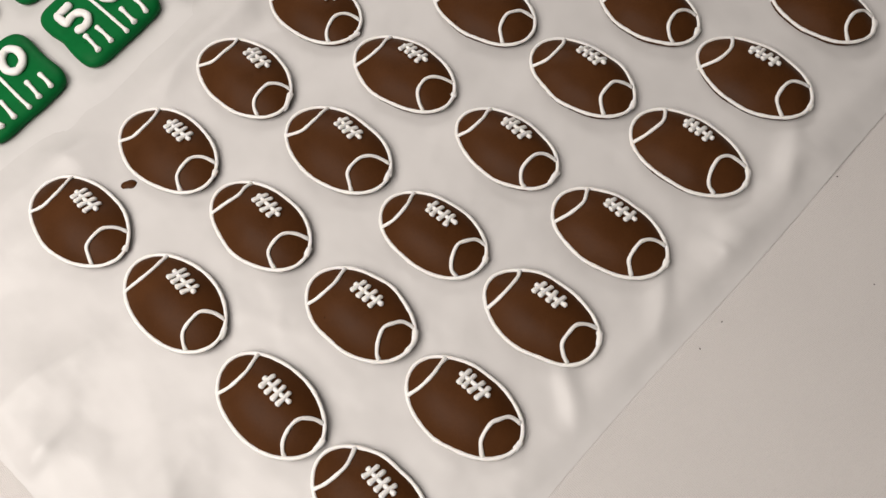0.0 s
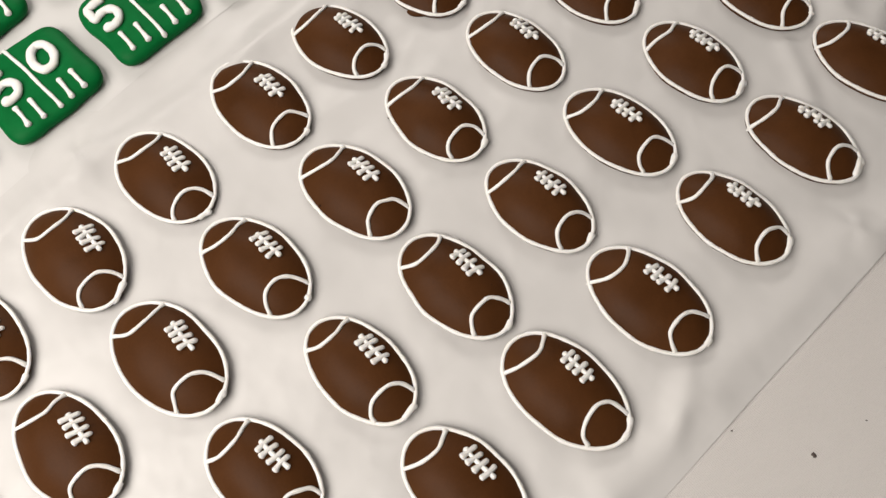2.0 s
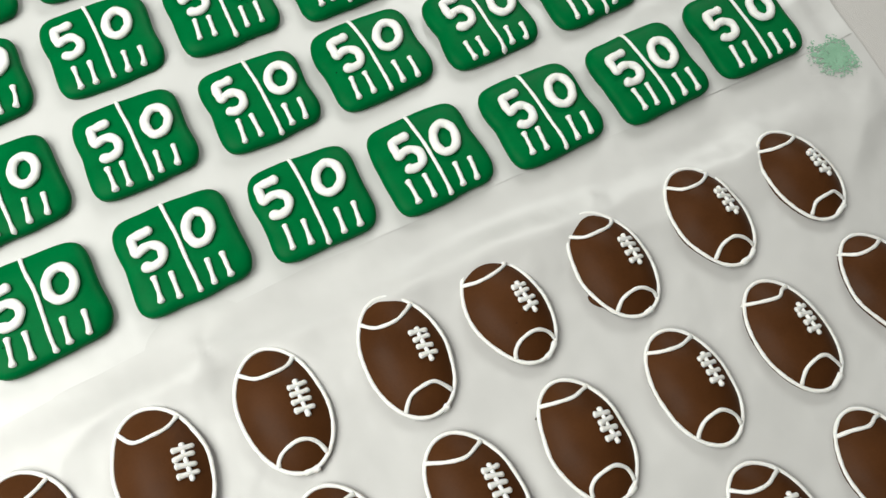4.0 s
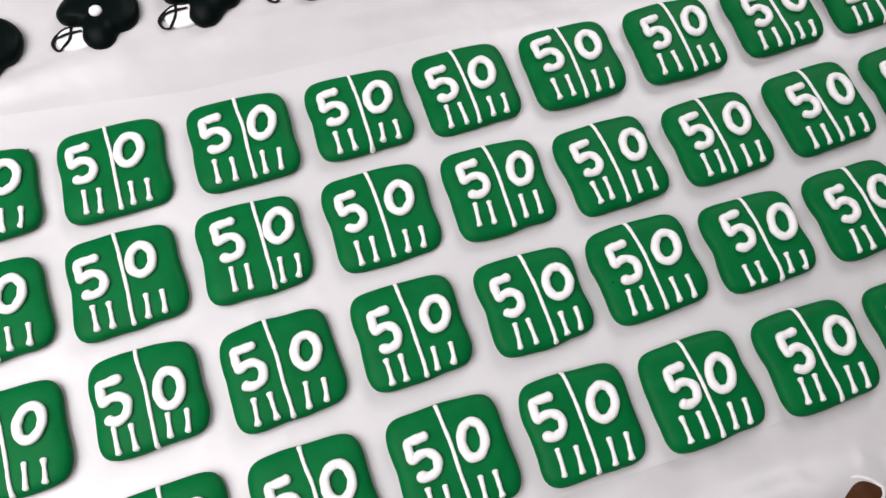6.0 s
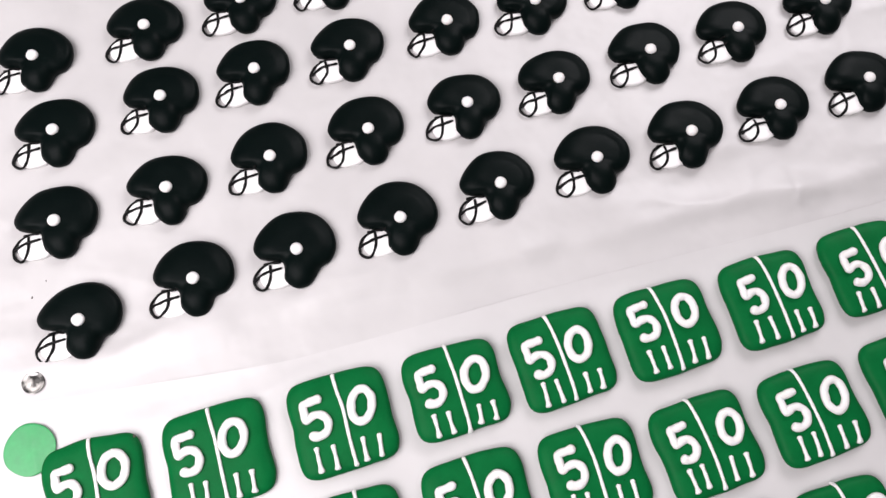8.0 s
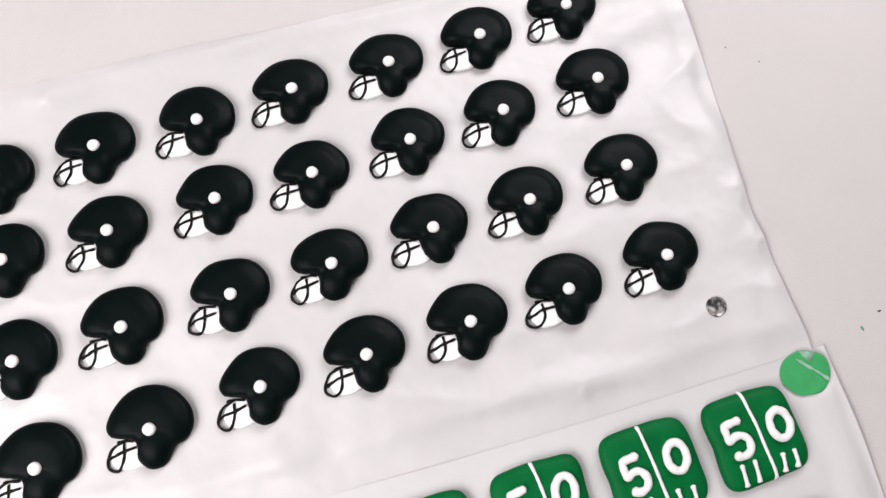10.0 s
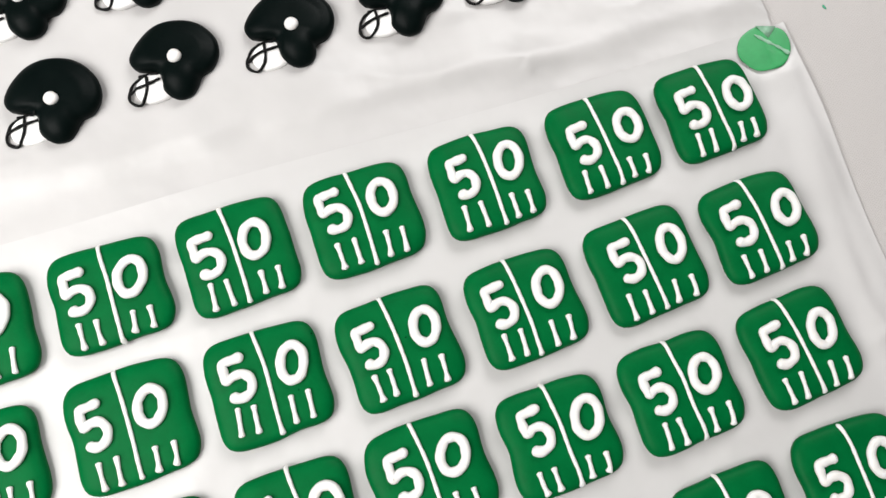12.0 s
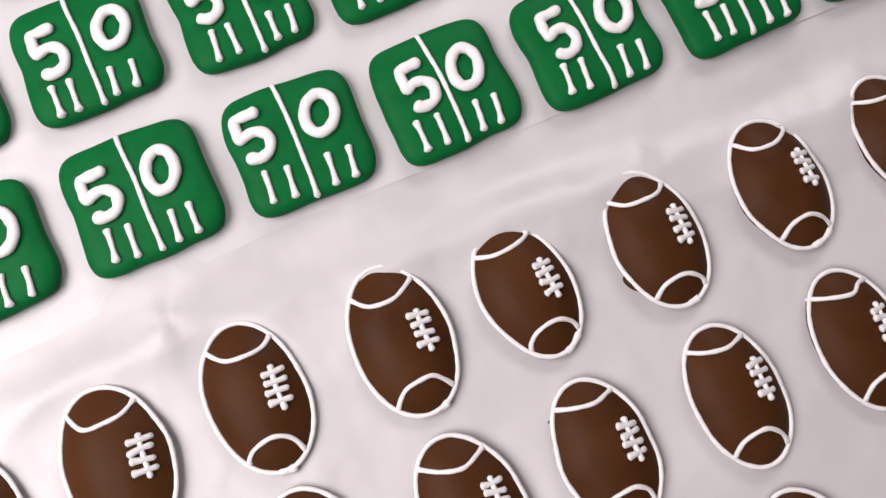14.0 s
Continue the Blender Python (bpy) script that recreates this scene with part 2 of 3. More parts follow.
slab_box("floor", -2.6, 2.6, -2.4, 2.6, -0.85, -0.75, FLOORING, "plain vinyl floor under the table", "floor")
slab_box("ceiling", -2.6, 2.6, -2.4, 2.6, 1.90, 2.0, WALL_PAINT, "plain white ceiling over the table", "ceiling")
slab_box("wall_north", -2.6, 2.6, 2.6, 2.7, -0.75, 1.90, WALL_PAINT, "plain off-white painted wall", "wall")
slab_box("wall_south", -2.6, 2.6, -2.5, -2.4, -0.75, 1.90, WALL_PAINT, "plain off-white painted wall", "wall")
slab_box("wall_east", 2.6, 2.7, -2.4, 2.6, -0.75, 1.90, WALL_PAINT, "plain off-white painted wall", "wall")
slab_box("wall_west", -2.7, -2.6, -2.4, 2.6, -0.75, 1.90, WALL_PAINT, "plain off-white painted wall", "wall")


def table():
    t = thing("table", pose(0.1, 0.05, 0), "long table under a white linen tablecloth", "table")
    v = [(x, y, z) for z in (-0.035, -0.004) for y in (-0.88, 0.94) for x in (-0.9, 0.9)]
    f = [(0, 2, 3, 1), (4, 5, 7, 6), (0, 1, 5, 4), (2, 6, 7, 3), (0, 4, 6, 2), (1, 3, 7, 5)]
    part("tabletop", v, f, FLOORING, t)
    for sx in (-0.82, 0.82):
        for sy in (-0.8, 0.86):
            c = [(sx + 0.025 * math.cos(a * math.pi / 6), sy + 0.025 * math.sin(a * math.pi / 6), z) for z in (-0.75, -0.035) for a in range(12)]
            q = [(k, (k + 1) % 12, 12 + (k + 1) % 12, 12 + k) for k in range(12)]
            part("leg", c, q + [tuple(range(12)), tuple(range(12, 24))], COIN, t)
    return t


table()


def tablecloth():
    """Linen over the whole table, with soft long creases and a hanging hem."""
    verts, faces = [], []
    nx, ny = 150, 150
    xs = [-0.93 + 1.86 * i / nx for i in range(nx + 1)]
    ys = [-0.91 + 1.88 * j / ny for j in range(ny + 1)]
    for j, y in enumerate(ys):
        for i, x in enumerate(xs):
            z = -0.0001 + 0.00012 * noise.noise((x * 5, y * 5, 3.1))
            edge = min(i, nx - i, j, ny - j)
            if edge < 1:
                z = -0.28 + 0.01 * math.sin(x * 31) + 0.01 * math.sin(y * 29)
            verts.append((x + 0.1, y + 0.05, z))
    w = nx + 1
    faces = [(j * w + i, j * w + i + 1, (j + 1) * w + i + 1, (j + 1) * w + i) for j in range(ny) for i in range(nx)]
    return tagged(mesh_object("tablecloth", verts, faces, LINEN), "white woven linen cloth spread over the table", "tablecloth")


tablecloth()


def paper_sheet(label, x0, x1, y0, y1, z, inner, seed, mat, stars, folds, tapers, skew=(0, 0, 0, 0), curl=(0, 0, 0, 0), sweep=0.0):
    """A sheet of wax paper: flat under the sweets (inner = x0, x1, y0, y1) and buckled outside them. stars: x, y, reach, height of pinched
    creases; folds: x, y, angle, half length, width, height of long soft ridges; tapers: for the west, east, south and north edges, how
    far in it lies dead flat and over what length it rises from there; curl: how far those edges stand off the table; sweep: how much the
    south edge slants."""
    rng = random.Random(seed)
    nx, ny = 330, 170
    verts = []
    ends = [rng.uniform(0, 50) for _ in range(3)]
    for j in range(ny + 1):
        v = j / ny
        for i in range(nx + 1):
            u = i / nx
            x = x0 + (x1 - x0) * u + skew[2] * (1 - v) * u + skew[3] * v
            y = y0 + (y1 - y0) * v + skew[0] * (1 - u) + skew[1] * u
            y += 0.0045 * noise.noise((x * 5, v * 2, ends[0])) * abs(2 * v - 1) ** 4
            x += 0.0060 * noise.noise((y * 9, u * 2, ends[1])) * abs(2 * u - 1) ** 4
            y += 0.016 * v ** 4 * max((-0.10 - x) / 0.15, 0.0) ** 1.3
            y += sweep * min(max(x, -0.2), 0.07) * (1 - v) ** 4
            out = max(inner[0] - x, x - inner[1], inner[2] - y, y - inner[3], 0.0)
            low = min(*((d - dead) / ramp for d, (dead, ramp) in zip((x - x0, x1 - x, y - y0, y1 - y), tapers)), 1.0)
            low = max(low, 0.0)
            low = low * low * (3 - 2 * low)
            amp = (0.0018 + 0.0057 * min(out / 0.05, 1.0)) * low
            h = 0.8 * noise.noise((x * 8, y * 13, ends[2])) + 0.7 * (0.5 - abs(noise.noise((x * 11 + 4, y * 15, ends[2] + 9))) * 2.2)
            zz = z + amp * max(h + 0.3, 0.0)
            zz += 0.0008 * low * max(0.45 - abs(noise.noise((x * 17 + 2, y * 21, seed + 0.5))) * 1.6 + 0.4 * noise.noise((x * 9, y * 9, seed + 7.5)), 0.0)
            for cx, cy, ang, half, wide, high in folds:
                a = math.radians(ang)
                p, q = (x - cx) * math.cos(a) + (y - cy) * math.sin(a), -(x - cx) * math.sin(a) + (y - cy) * math.cos(a)
                q += 0.006 * noise.noise((p * 7, cx, seed + 3.0))
                zz += low * high * max(1 - (p / half) ** 2, 0.0) * math.exp(-((q / wide) ** 2)) * (0.75 + 0.5 * noise.noise((p * 11, cy, 2.0)))
            for cx, cy, reach, high in stars:
                d = math.hypot(x - cx, y - cy)
                if d < reach:
                    a = math.atan2(y - cy, x - cx)
                    zz += high * (1 - d / reach) ** 1.5 * (0.55 + 0.45 * abs(math.cos(1.5 * a + cx * 40)))
            for high, d, along in zip(curl, ((x1 - x0) * u, (x1 - x0) * (1 - u), (y1 - y0) * v, (y1 - y0) * (1 - v)), (y, y, x, x)):
                zz += high * max(1 - d / 0.020, 0.0) ** 2 * max(0.6 + 0.9 * noise.noise((along * 12, seed + high * 900, 4.4)), 0.05)
            verts.append((x, y, zz))
    w = nx + 1
    faces = [(j * w + i, j * w + i + 1, (j + 1) * w + i + 1, (j + 1) * w + i) for j in range(ny) for i in range(nx)]
    ob = mesh_object("wax_paper", verts, faces, mat)
    return tagged(ob, label, "wax paper")


paper_sheet("white wax paper under the football cookies, creased", -0.304, 0.485, -0.482, -0.03, 0.0001, (-0.21, 0.43, -0.44, -0.16), 1, PAPER,
            [(-0.004, -0.094, 0.035, 0.0045), (0.25, -0.098, 0.012, 0.0015), (0.30, -0.45, 0.03, 0.003), (0.40, -0.452, 0.025, 0.003), (-0.283, -0.255, 0.022, 0.003), (0.075, -0.455, 0.022, 0.003)],
            [(0.1, -0.104, 1, 0.5, 0.011, 0.0026), (0.1, -0.460, 2, 0.45, 0.011, 0.0042), (0.455, -0.25, 72, 0.16, 0.009, 0.0035), (0.45, -0.36, 28, 0.06, 0.009, 0.004), (0.46, -0.19, 40, 0.06, 0.008, 0.0035), (0.34, -0.458, 12, 0.12, 0.008, 0.003), (-0.26, -0.36, 65, 0.12, 0.010, 0.003),
             (0.03, -0.447, 38, 0.035, 0.006, 0.003), (-0.05, -0.447, 58, 0.03, 0.006, 0.003), (0.15, -0.448, 30, 0.04, 0.007, 0.003), (0.36, -0.36, 60, 0.04, 0.006, 0.0022), (-0.285, -0.262, 12, 0.03, 0.004, 0.0022)],
            ((0, 0.02), (0, 0.03), (0, 0.035), (0.052, 0.03)), (0.0, 0.016, 0, 0), (0.003, 0.005, 0, 0))
paper_sheet("white wax paper under the helmet cookies, wrinkled", -0.33, 0.485, 0.225, 0.637, 0.0001, (-0.28, 0.42, 0.335, 0.60), 2, PAPER,
            [(-0.04, 0.616, 0.025, 0.005), (0.465, 0.365, 0.02, 0.004), (0.46, 0.41, 0.015, 0.003), (0.30, 0.295, 0.03, 0.003)],
            [(0.1, 0.298, 0, 0.5, 0.010, 0.0026), (0.0, 0.622, 1, 0.6, 0.009, 0.0022), (0.455, 0.45, 85, 0.2, 0.009, 0.002), (-0.2, 0.30, 20, 0.09, 0.006, 0.002)],
            ((0, 0.02), (0, 0.025), (0.052, 0.025), (0, 0.012)), (-0.006, 0.0, -0.013, -0.008), (0.003, 0.007, 0, 0.003))
paper_sheet("white wax paper under the green field cookies", -0.315, 0.487, -0.078, 0.262, 0.00016, (-0.30, 0.455, -0.075, 0.265), 3, PAPER_LIGHTER,
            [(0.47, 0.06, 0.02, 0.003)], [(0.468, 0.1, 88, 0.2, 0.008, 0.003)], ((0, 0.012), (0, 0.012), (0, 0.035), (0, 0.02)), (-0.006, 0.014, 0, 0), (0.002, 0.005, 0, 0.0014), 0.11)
REST = 0.0009


# ---- football cookies ----
def football_cookie(x, y, turn, dx, dy, grow, band, seed, foot=False):
    rng = random.Random(seed)
    t = thing("football_cookie", pose(x * MM, y * MM, REST, 0, 0, turn), "brown chocolate football cookie with white piped icing outline and laces", "cookie", "football cookies")
    err = wobble(rng, 0.0006)
    lean = radians(5.5 + rng.uniform(-2, 2))
    girth, length = 0.0238 + rng.uniform(-0.0005, 0.0005), 0.0384 - 0.0005 * band

    def edge(a):
        b = a - lean
        return grow / math.sqrt((math.cos(b) / girth) ** 2 + (math.sin(b) / length) ** 2) + err(a)

    dome = rng.uniform(0.0094, 0.0106)
    body = Slab(edge, lambda s, px, py: 0.0030 + dome * (1 - s ** 2.3) + 0.0008 * min((1 - s) / 0.05, 1) + 0.00025 * noise.noise((px * 70, py * 70, seed)), wall=0.0030, foot=0.94)
    part("chocolate_body", *body.mesh(), CHOCOLATE, t, "smooth milk chocolate body")
    ring = []
    for k in range(28):
        a = 2 * math.pi * k / 28
        r = edge(a) * (0.984 + 0.005 * math.sin(3 * a + seed))
        ring.append((r * math.cos(a), r * math.sin(a)))
    part("outline", *piping(ring, 0.00120, body.height, rng, True, count=120, lift=0.85, uneven=0.06), ICING, t, "white icing line")
    tail = [(0.985 * edge(a) * math.cos(a), 0.985 * edge(a) * math.sin(a)) for a in (radians(rng.uniform(276, 292) + q) for q in (-7, 0, 6))]
    part("icing_tail", *piping(tail, 0.0018, body.height, rng, count=14, lift=0.3, end=1.3), ICING, t)
    def rim(angle, share=0.955):
        a = radians(angle + rng.uniform(-2.5, 2.5))
        return (share * edge(a) * math.cos(a), share * edge(a) * math.sin(a))

    sag = rng.uniform(-0.8, 0.8)
    top = [rim(122, 1.0 + rng.uniform(0, 0.03)), *jitter(rng, mm((-9.5, 23.6 + sag - 1.2 * band), (1.5, 22.6 + sag - 1.2 * band), (9.5, 25.0 + sag - band)), 0.8), rim(62, 1.0 + rng.uniform(0, 0.04))]
    low = [rim(247, 0.97), *jitter(rng, mm((-10.9, -25.2 + sag - 0.5 * band), (-6.4, -20.7 + sag - 0.8 * band), (2.0, -18.9 + sag - 0.8 * band), (7.8, -19.9 + sag - 0.8 * band), (12.6, -23.6 + sag - 0.7 * band)), 0.6), rim(297, 0.98)]
    part("upper_band", *piping(top, 0.00118, body.height, rng, start=1.15, end=1.6, count=36, lift=0.5, uneven=0.05), ICING, t)
    part("lower_band", *piping(low, 0.00118, body.height, rng, start=1.25, end=1.15, count=36, lift=0.45, uneven=0.05), ICING, t)
    ox, oy = dx * 0.7 + 0.3, dy * 0.7 + 0.7
    part("lace_spine", *piping(jitter(rng, mm((11.2 + ox, 11.8 + oy), (11.3 + ox, 1 + oy), (12.2 + ox, -10.5 + oy)), 0.4), 0.0013, body.height, rng, start=1.35, end=1.3, count=26, lift=0.5, uneven=0.05), ICING, t)
    for k, yy in enumerate((8.2, 3.8, -1.0, -5.9)):
        a = rng.uniform(-0.9, 0.9)
        pts = jitter(rng, mm((5.6 + ox, yy - a + oy), (11.3 + ox, yy + oy), (16.9 + ox, yy + a + oy)), 0.5)
        part("lace_stitch", *piping(pts, 0.00138, body.height, rng, start=1.45, end=1.1, count=22, lift=0.7, uneven=0.05), ICING, t)
    if foot:
        spill = Slab(lambda a: 0.008 / math.sqrt((math.cos(a - 2.4) / 1.0) ** 2 + (math.sin(a - 2.4) / 0.5) ** 2), lambda s, px, py: 0.0015 + 0.002 * (1 - s * s), middle=(-0.0165, -0.0175), wall=0.001)
        part("chocolate_spill", *spill.mesh(28, (0.95, 0.8, 0.5)), CHOCOLATE, t, "spread foot of chocolate")
    return t


# ---- green field cookies ----
FIELD_OUTLINE = [(-35.2, 16), (-33.6, 24.5), (-28.2, 29.9), (-16, 31.9), (-4, 32.7), (12, 33.1), (23.6, 32.4), (29.6, 28.8), (32.4, 21), (32.8, 9), (33.2, 0), (34.5, -11), (34.4, -18.5), (31.2, -25.8), (24.5, -29), (14, -30.1), (2, -31.4), (-11, -32.5), (-22, -33), (-29.6, -30.6), (-33, -24), (-33.5, -12), (-33.6, 0), (-34.8, 8)]


def field_cookie(x, y, turn, dx, dy, grow, five_x, five_y, zero_x, zero_y, hash_y, seed):
    rng = random.Random(seed)
    t = thing("field_cookie", pose(x * MM, y * MM, REST + 0.0012, 0, 0, turn), "green square field cookie with white piped 50 and yard lines", "cookie", "field cookies")
    err = wobble(rng, 0.0007, (2, 3, 4, 5, 6, 8))
    wide, high = rng.uniform(0.99, 1.015), rng.uniform(0.99, 1.015)
    cutter = polar([((px * 1.01 * wide - 0.5) * MM, (py * 1.02 * high - 0.3) * MM) for px, py in FIELD_OUTLINE])

    def edge(a):
        return cutter(a) * grow + err(a)

    crown = 0.0062
    body = Slab(edge, lambda s, px, py: 0.0032 + crown * (1 - s ** 8) ** 0.5 * (0.93 + 0.07 * (1 - s * s)) + 0.00025 * noise.noise((px * 60, py * 60, seed)), wall=0.0032, foot=0.975)
    part("candy_body", *body.mesh(96, (0.998, 0.99, 0.975, 0.95, 0.92, 0.88, 0.82, 0.74, 0.62, 0.48, 0.3, 0.15)), GREEN, t, "smooth green candy body")
    s = rng.uniform(-0.6, 0.6)
    line = jitter(rng, mm((dx - 2.8, 34.0 + 0.4 * dy), (dx - 1.0 + s, 21), (dx + 0.6 + s, 8), (dx + 1.7 + s, -10), (dx + 2.3, -22), (dx + 2.7, -31.8)), 0.35)
    part("centre_line", *piping(line, 0.00125, body.height, rng, uneven=0.05, start=1.25, end=1.6, count=48, lift=0.6), ICING, t)
    k, m = rng.uniform(0.94, 1.06), rng.uniform(0.95, 1.05)
    five = [((px + 14.5) * k + five_x, (py - 6) * m + five_y) for px, py in ((-8.6, 18.2), (-14, 17.4), (-20.2, 16.6), (-21.6, 15.6), (-21.7, 11.3), (-21.2, 6.6), (-20.2, 5.7), (-16, 7.6), (-11.4, 7.4), (-8.0, 4.4), (-7.3, 0.1), (-9.2, -4.3), (-13.4, -6.3), (-17.4, -5.7), (-20.5, -3.3))]
    part("digit_five", *piping(jitter(rng, mm(*five), 0.18), 0.0029, body.height, rng, flat=0.75, start=1.1, end=1.2, count=90, sides=10, lift=0.5, uneven=0.05), ICING, t)
    lean = rng.uniform(0.2, 1.6)
    k, m = rng.uniform(0.93, 1.07), rng.uniform(0.95, 1.05)
    zero = [(zero_x + 7.5 * k * math.cos(a) + lean * math.sin(a), zero_y + 10.3 * m * math.sin(a)) for a in (math.pi * (0.5 + j / 8) for j in range(16))]
    part("digit_zero", *piping(jitter(rng, mm(*zero), 0.18), 0.0030, body.height, rng, True, flat=0.75, count=84, sides=10, lift=0.5, uneven=0.035), ICING, t)
    for px in (-20.6, -10.3, 10.6, 21.4):
        bx, by, slant = rng.uniform(-0.8, 0.8) - 0.4, rng.uniform(-0.6, 0.6), rng.uniform(-0.5, 0.7)
        bx += 0.6 * max(dx + 1.0, 0.0)
        bar = jitter(rng, mm((px + bx - slant, hash_y + 9.2 + by), (px + bx, hash_y + by), (px + bx + slant, hash_y - 8.6 + by)), 0.25)
        foot_x, foot_y = bar[2]
        inside = min(1.0, 0.935 * edge(math.atan2(foot_y, foot_x)) / math.hypot(foot_x, foot_y))
        bar[2] = (foot_x * (1 + inside) / 2, foot_y * inside)
        part("hash_mark", *piping(bar, 0.00138, body.height, rng, start=1.5, end=1.75, count=28, lift=0.6, uneven=0.06), ICING, t)
    return t


# ---- helmet cookies ----
def helmet_cookie(x, y, turn, seed, tall=1.0):
    rng = random.Random(seed)
    t = thing("helmet_cookie", pose(x * MM, y * MM, REST, 0, 0, turn), "black candy helmet cookie with white base, piped cage and dot", "cookie", "helmet cookies")
    err = wobble(rng, 0.0007)
    grow = rng.uniform(0.98, 1.02)
    ear = rng.uniform(-1.5, 1.5)
    shape = polar(mm((28.6, 2), (27 + tall, 11 * tall), (22.5, 20.5 * tall), (14, 26.6 * tall), (3, 29.2 * tall), (-8, 28.8 * tall), (-17, 25.2 * tall), (-25.4, 18 * tall), (-30.4, 9.5), (-27.8, 1.8), (-19.6, -1.2), (-13.2, -4.8), (-12.4, -11), (-12.3 + ear, -18.6), (-5.5 + ear, -26), (3.5 + ear, -26.4), (9.2 + ear, -21.5), (12.8, -15), (20.5, -12.2), (26, -6)))

    def edge(a):
        return shape(a) * grow + err(a)

    fold = rng.uniform(0.5, 1.0)

    def top(s, px, py):
        z = 0.0045 + 0.0078 * (1 - s ** 4.2) ** 0.62
        lobe = math.hypot((px - 0.0005) / 0.0115, (py + 0.0155) / 0.0105)
        z += 0.0020 * math.exp(-(lobe ** 2)) * (1 - s ** 4) - 0.0004 * fold * math.exp(-(((lobe - 1.25) / 0.22) ** 2)) * (1 - s ** 3)
        z += 0.0011 * math.exp(-(((px + 0.020) / 0.009) ** 2 + ((py - 0.008) / 0.007) ** 2)) * (1 - s ** 4)
        z -= 0.0015 * fold * math.exp(-(((s - 0.81) / 0.05) ** 2)) * max(0, math.cos(math.atan2(py, px) - 0.5)) ** 2
        return z + 0.0003 * noise.noise((px * 60, py * 60, seed))

    pad = Slab(lambda a: 0.0116 + 0.0018 * math.cos(2 * a) + 0.4 * err(a), lambda s, px, py: 0.0028 + 0.0022 * (1 - s ** 5) ** 0.6, middle=(-0.0180, -0.0132), wall=0.0022)
    part("white_base", *pad.mesh(48, (0.98, 0.93, 0.85, 0.7, 0.45)), CANDY_WHITE, t, "smooth white candy base")
    shell = Slab(edge, top, wall=0.0045, foot=0.96)
    part("black_shell", *shell.mesh(96), BLACK, t, "puffed black candy shell")
    dot = Slab(lambda a: 0.0046 + 0.2 * err(a), lambda s, px, py: shell.height(0, 0) + 0.0005 + 0.0030 * math.sqrt(max(1 - s * s, 0)), base=shell.height(0, 0) - 0.0012, wall=0.0015)
    part("ear_dot", *dot.mesh(28, (0.98, 0.92, 0.8, 0.6, 0.3)), ICING, t, "round white icing dot")

    def ground(px, py):
        dx, dy = px - pad.middle[0], py - pad.middle[1]
        s = math.hypot(dx, dy) / pad.edge(math.atan2(dy, dx))
        a = pad.top(min(s, 1), px, py) - max(s - 1, 0) * 0.012
        r = math.hypot(px, py) / edge(math.atan2(py, px))
        return max(a, shell.top(min(r, 1), px, py) if r < 1 else 0, 0.001)

    ox = rng.uniform(-0.8, 0.8)
    loop = jitter(rng, mm((-21.4 + ox, -3), (-29 + ox, -5.2), (-34.3 + ox, -11), (-35.2 + ox, -17), (-31.3 + ox, -21), (-26 + ox, -20), (-22.2 + ox, -13.6), (-21.2 + ox, -4.0)), 0.6)
    part("cage_loop", *piping(loop, 0.00105, ground, rng, count=56, sides=6, lift=0.6), BLACK_PIPING, t, "thin black piped loop")
    bar = jitter(rng, mm((-34.6 + ox, -12.8), (-29 + ox, -11.6), (-23.5 + ox, -10.4), (-12.5 + ox, -9.2)), 0.6)
    part("cage_bar", *piping(bar, 0.00105, ground, rng, count=30, sides=6, lift=1.0, start=1.4), BLACK_PIPING, t)
    brow = jitter(rng, mm((-26.5 + ox, -2.4), (-20.5 + ox, -2.8), (-12.5 + ox, -4.6)), 0.4)
    part("cage_brow", *piping(brow, 0.0011, ground, rng, count=20, sides=6, lift=0.7), BLACK_PIPING, t)
    return t


FIELD_ROW_1 = [(-245.0, 207.5, -2.0, 0.5, 0.5, 0.98, -17.3, 4.2, 13.7, 9.0, -22.5), (-162.6, 208.1, -1.4, -0.9, -1.1, 1.03, -19.5, 5.4, 11.4, 9.2, -23.1), (-76.5, 209.8, -1.3, 0.5, 0.2, 1.02, -17.6, 5.8, 14.3, 7.5, -22.8), (5.2, 212.2, -1.3, -0.1, -0.7, 0.98, -17.8, 4.9, 14.2, 6.6, -22.7), (84.7, 215.0, 0.3, -2.7, -1.0, 0.99, -18.2, 3.6, 11.8, 5.9, -23.0), (165.9, 216.5, -0.6, -2.8, -1.0, 1.01, -18.0, 8.3, 13.5, 9.6, -20.5), (248.8, 219.3, -0.5, 0.2, 0.2, 1.0, -15.8, 5.6, 15.6, 8.8, -21.8), (331.7, 224.4, 0.1, -1.2, -1.9, 0.99, -15.7, 1.6, 16.3, 5.6, -24.4), (410.8, 227.6, 0.3, 0.2, 0.4, 0.97, -15.8, 2.5, 17.2, 4.3, -23.6)]
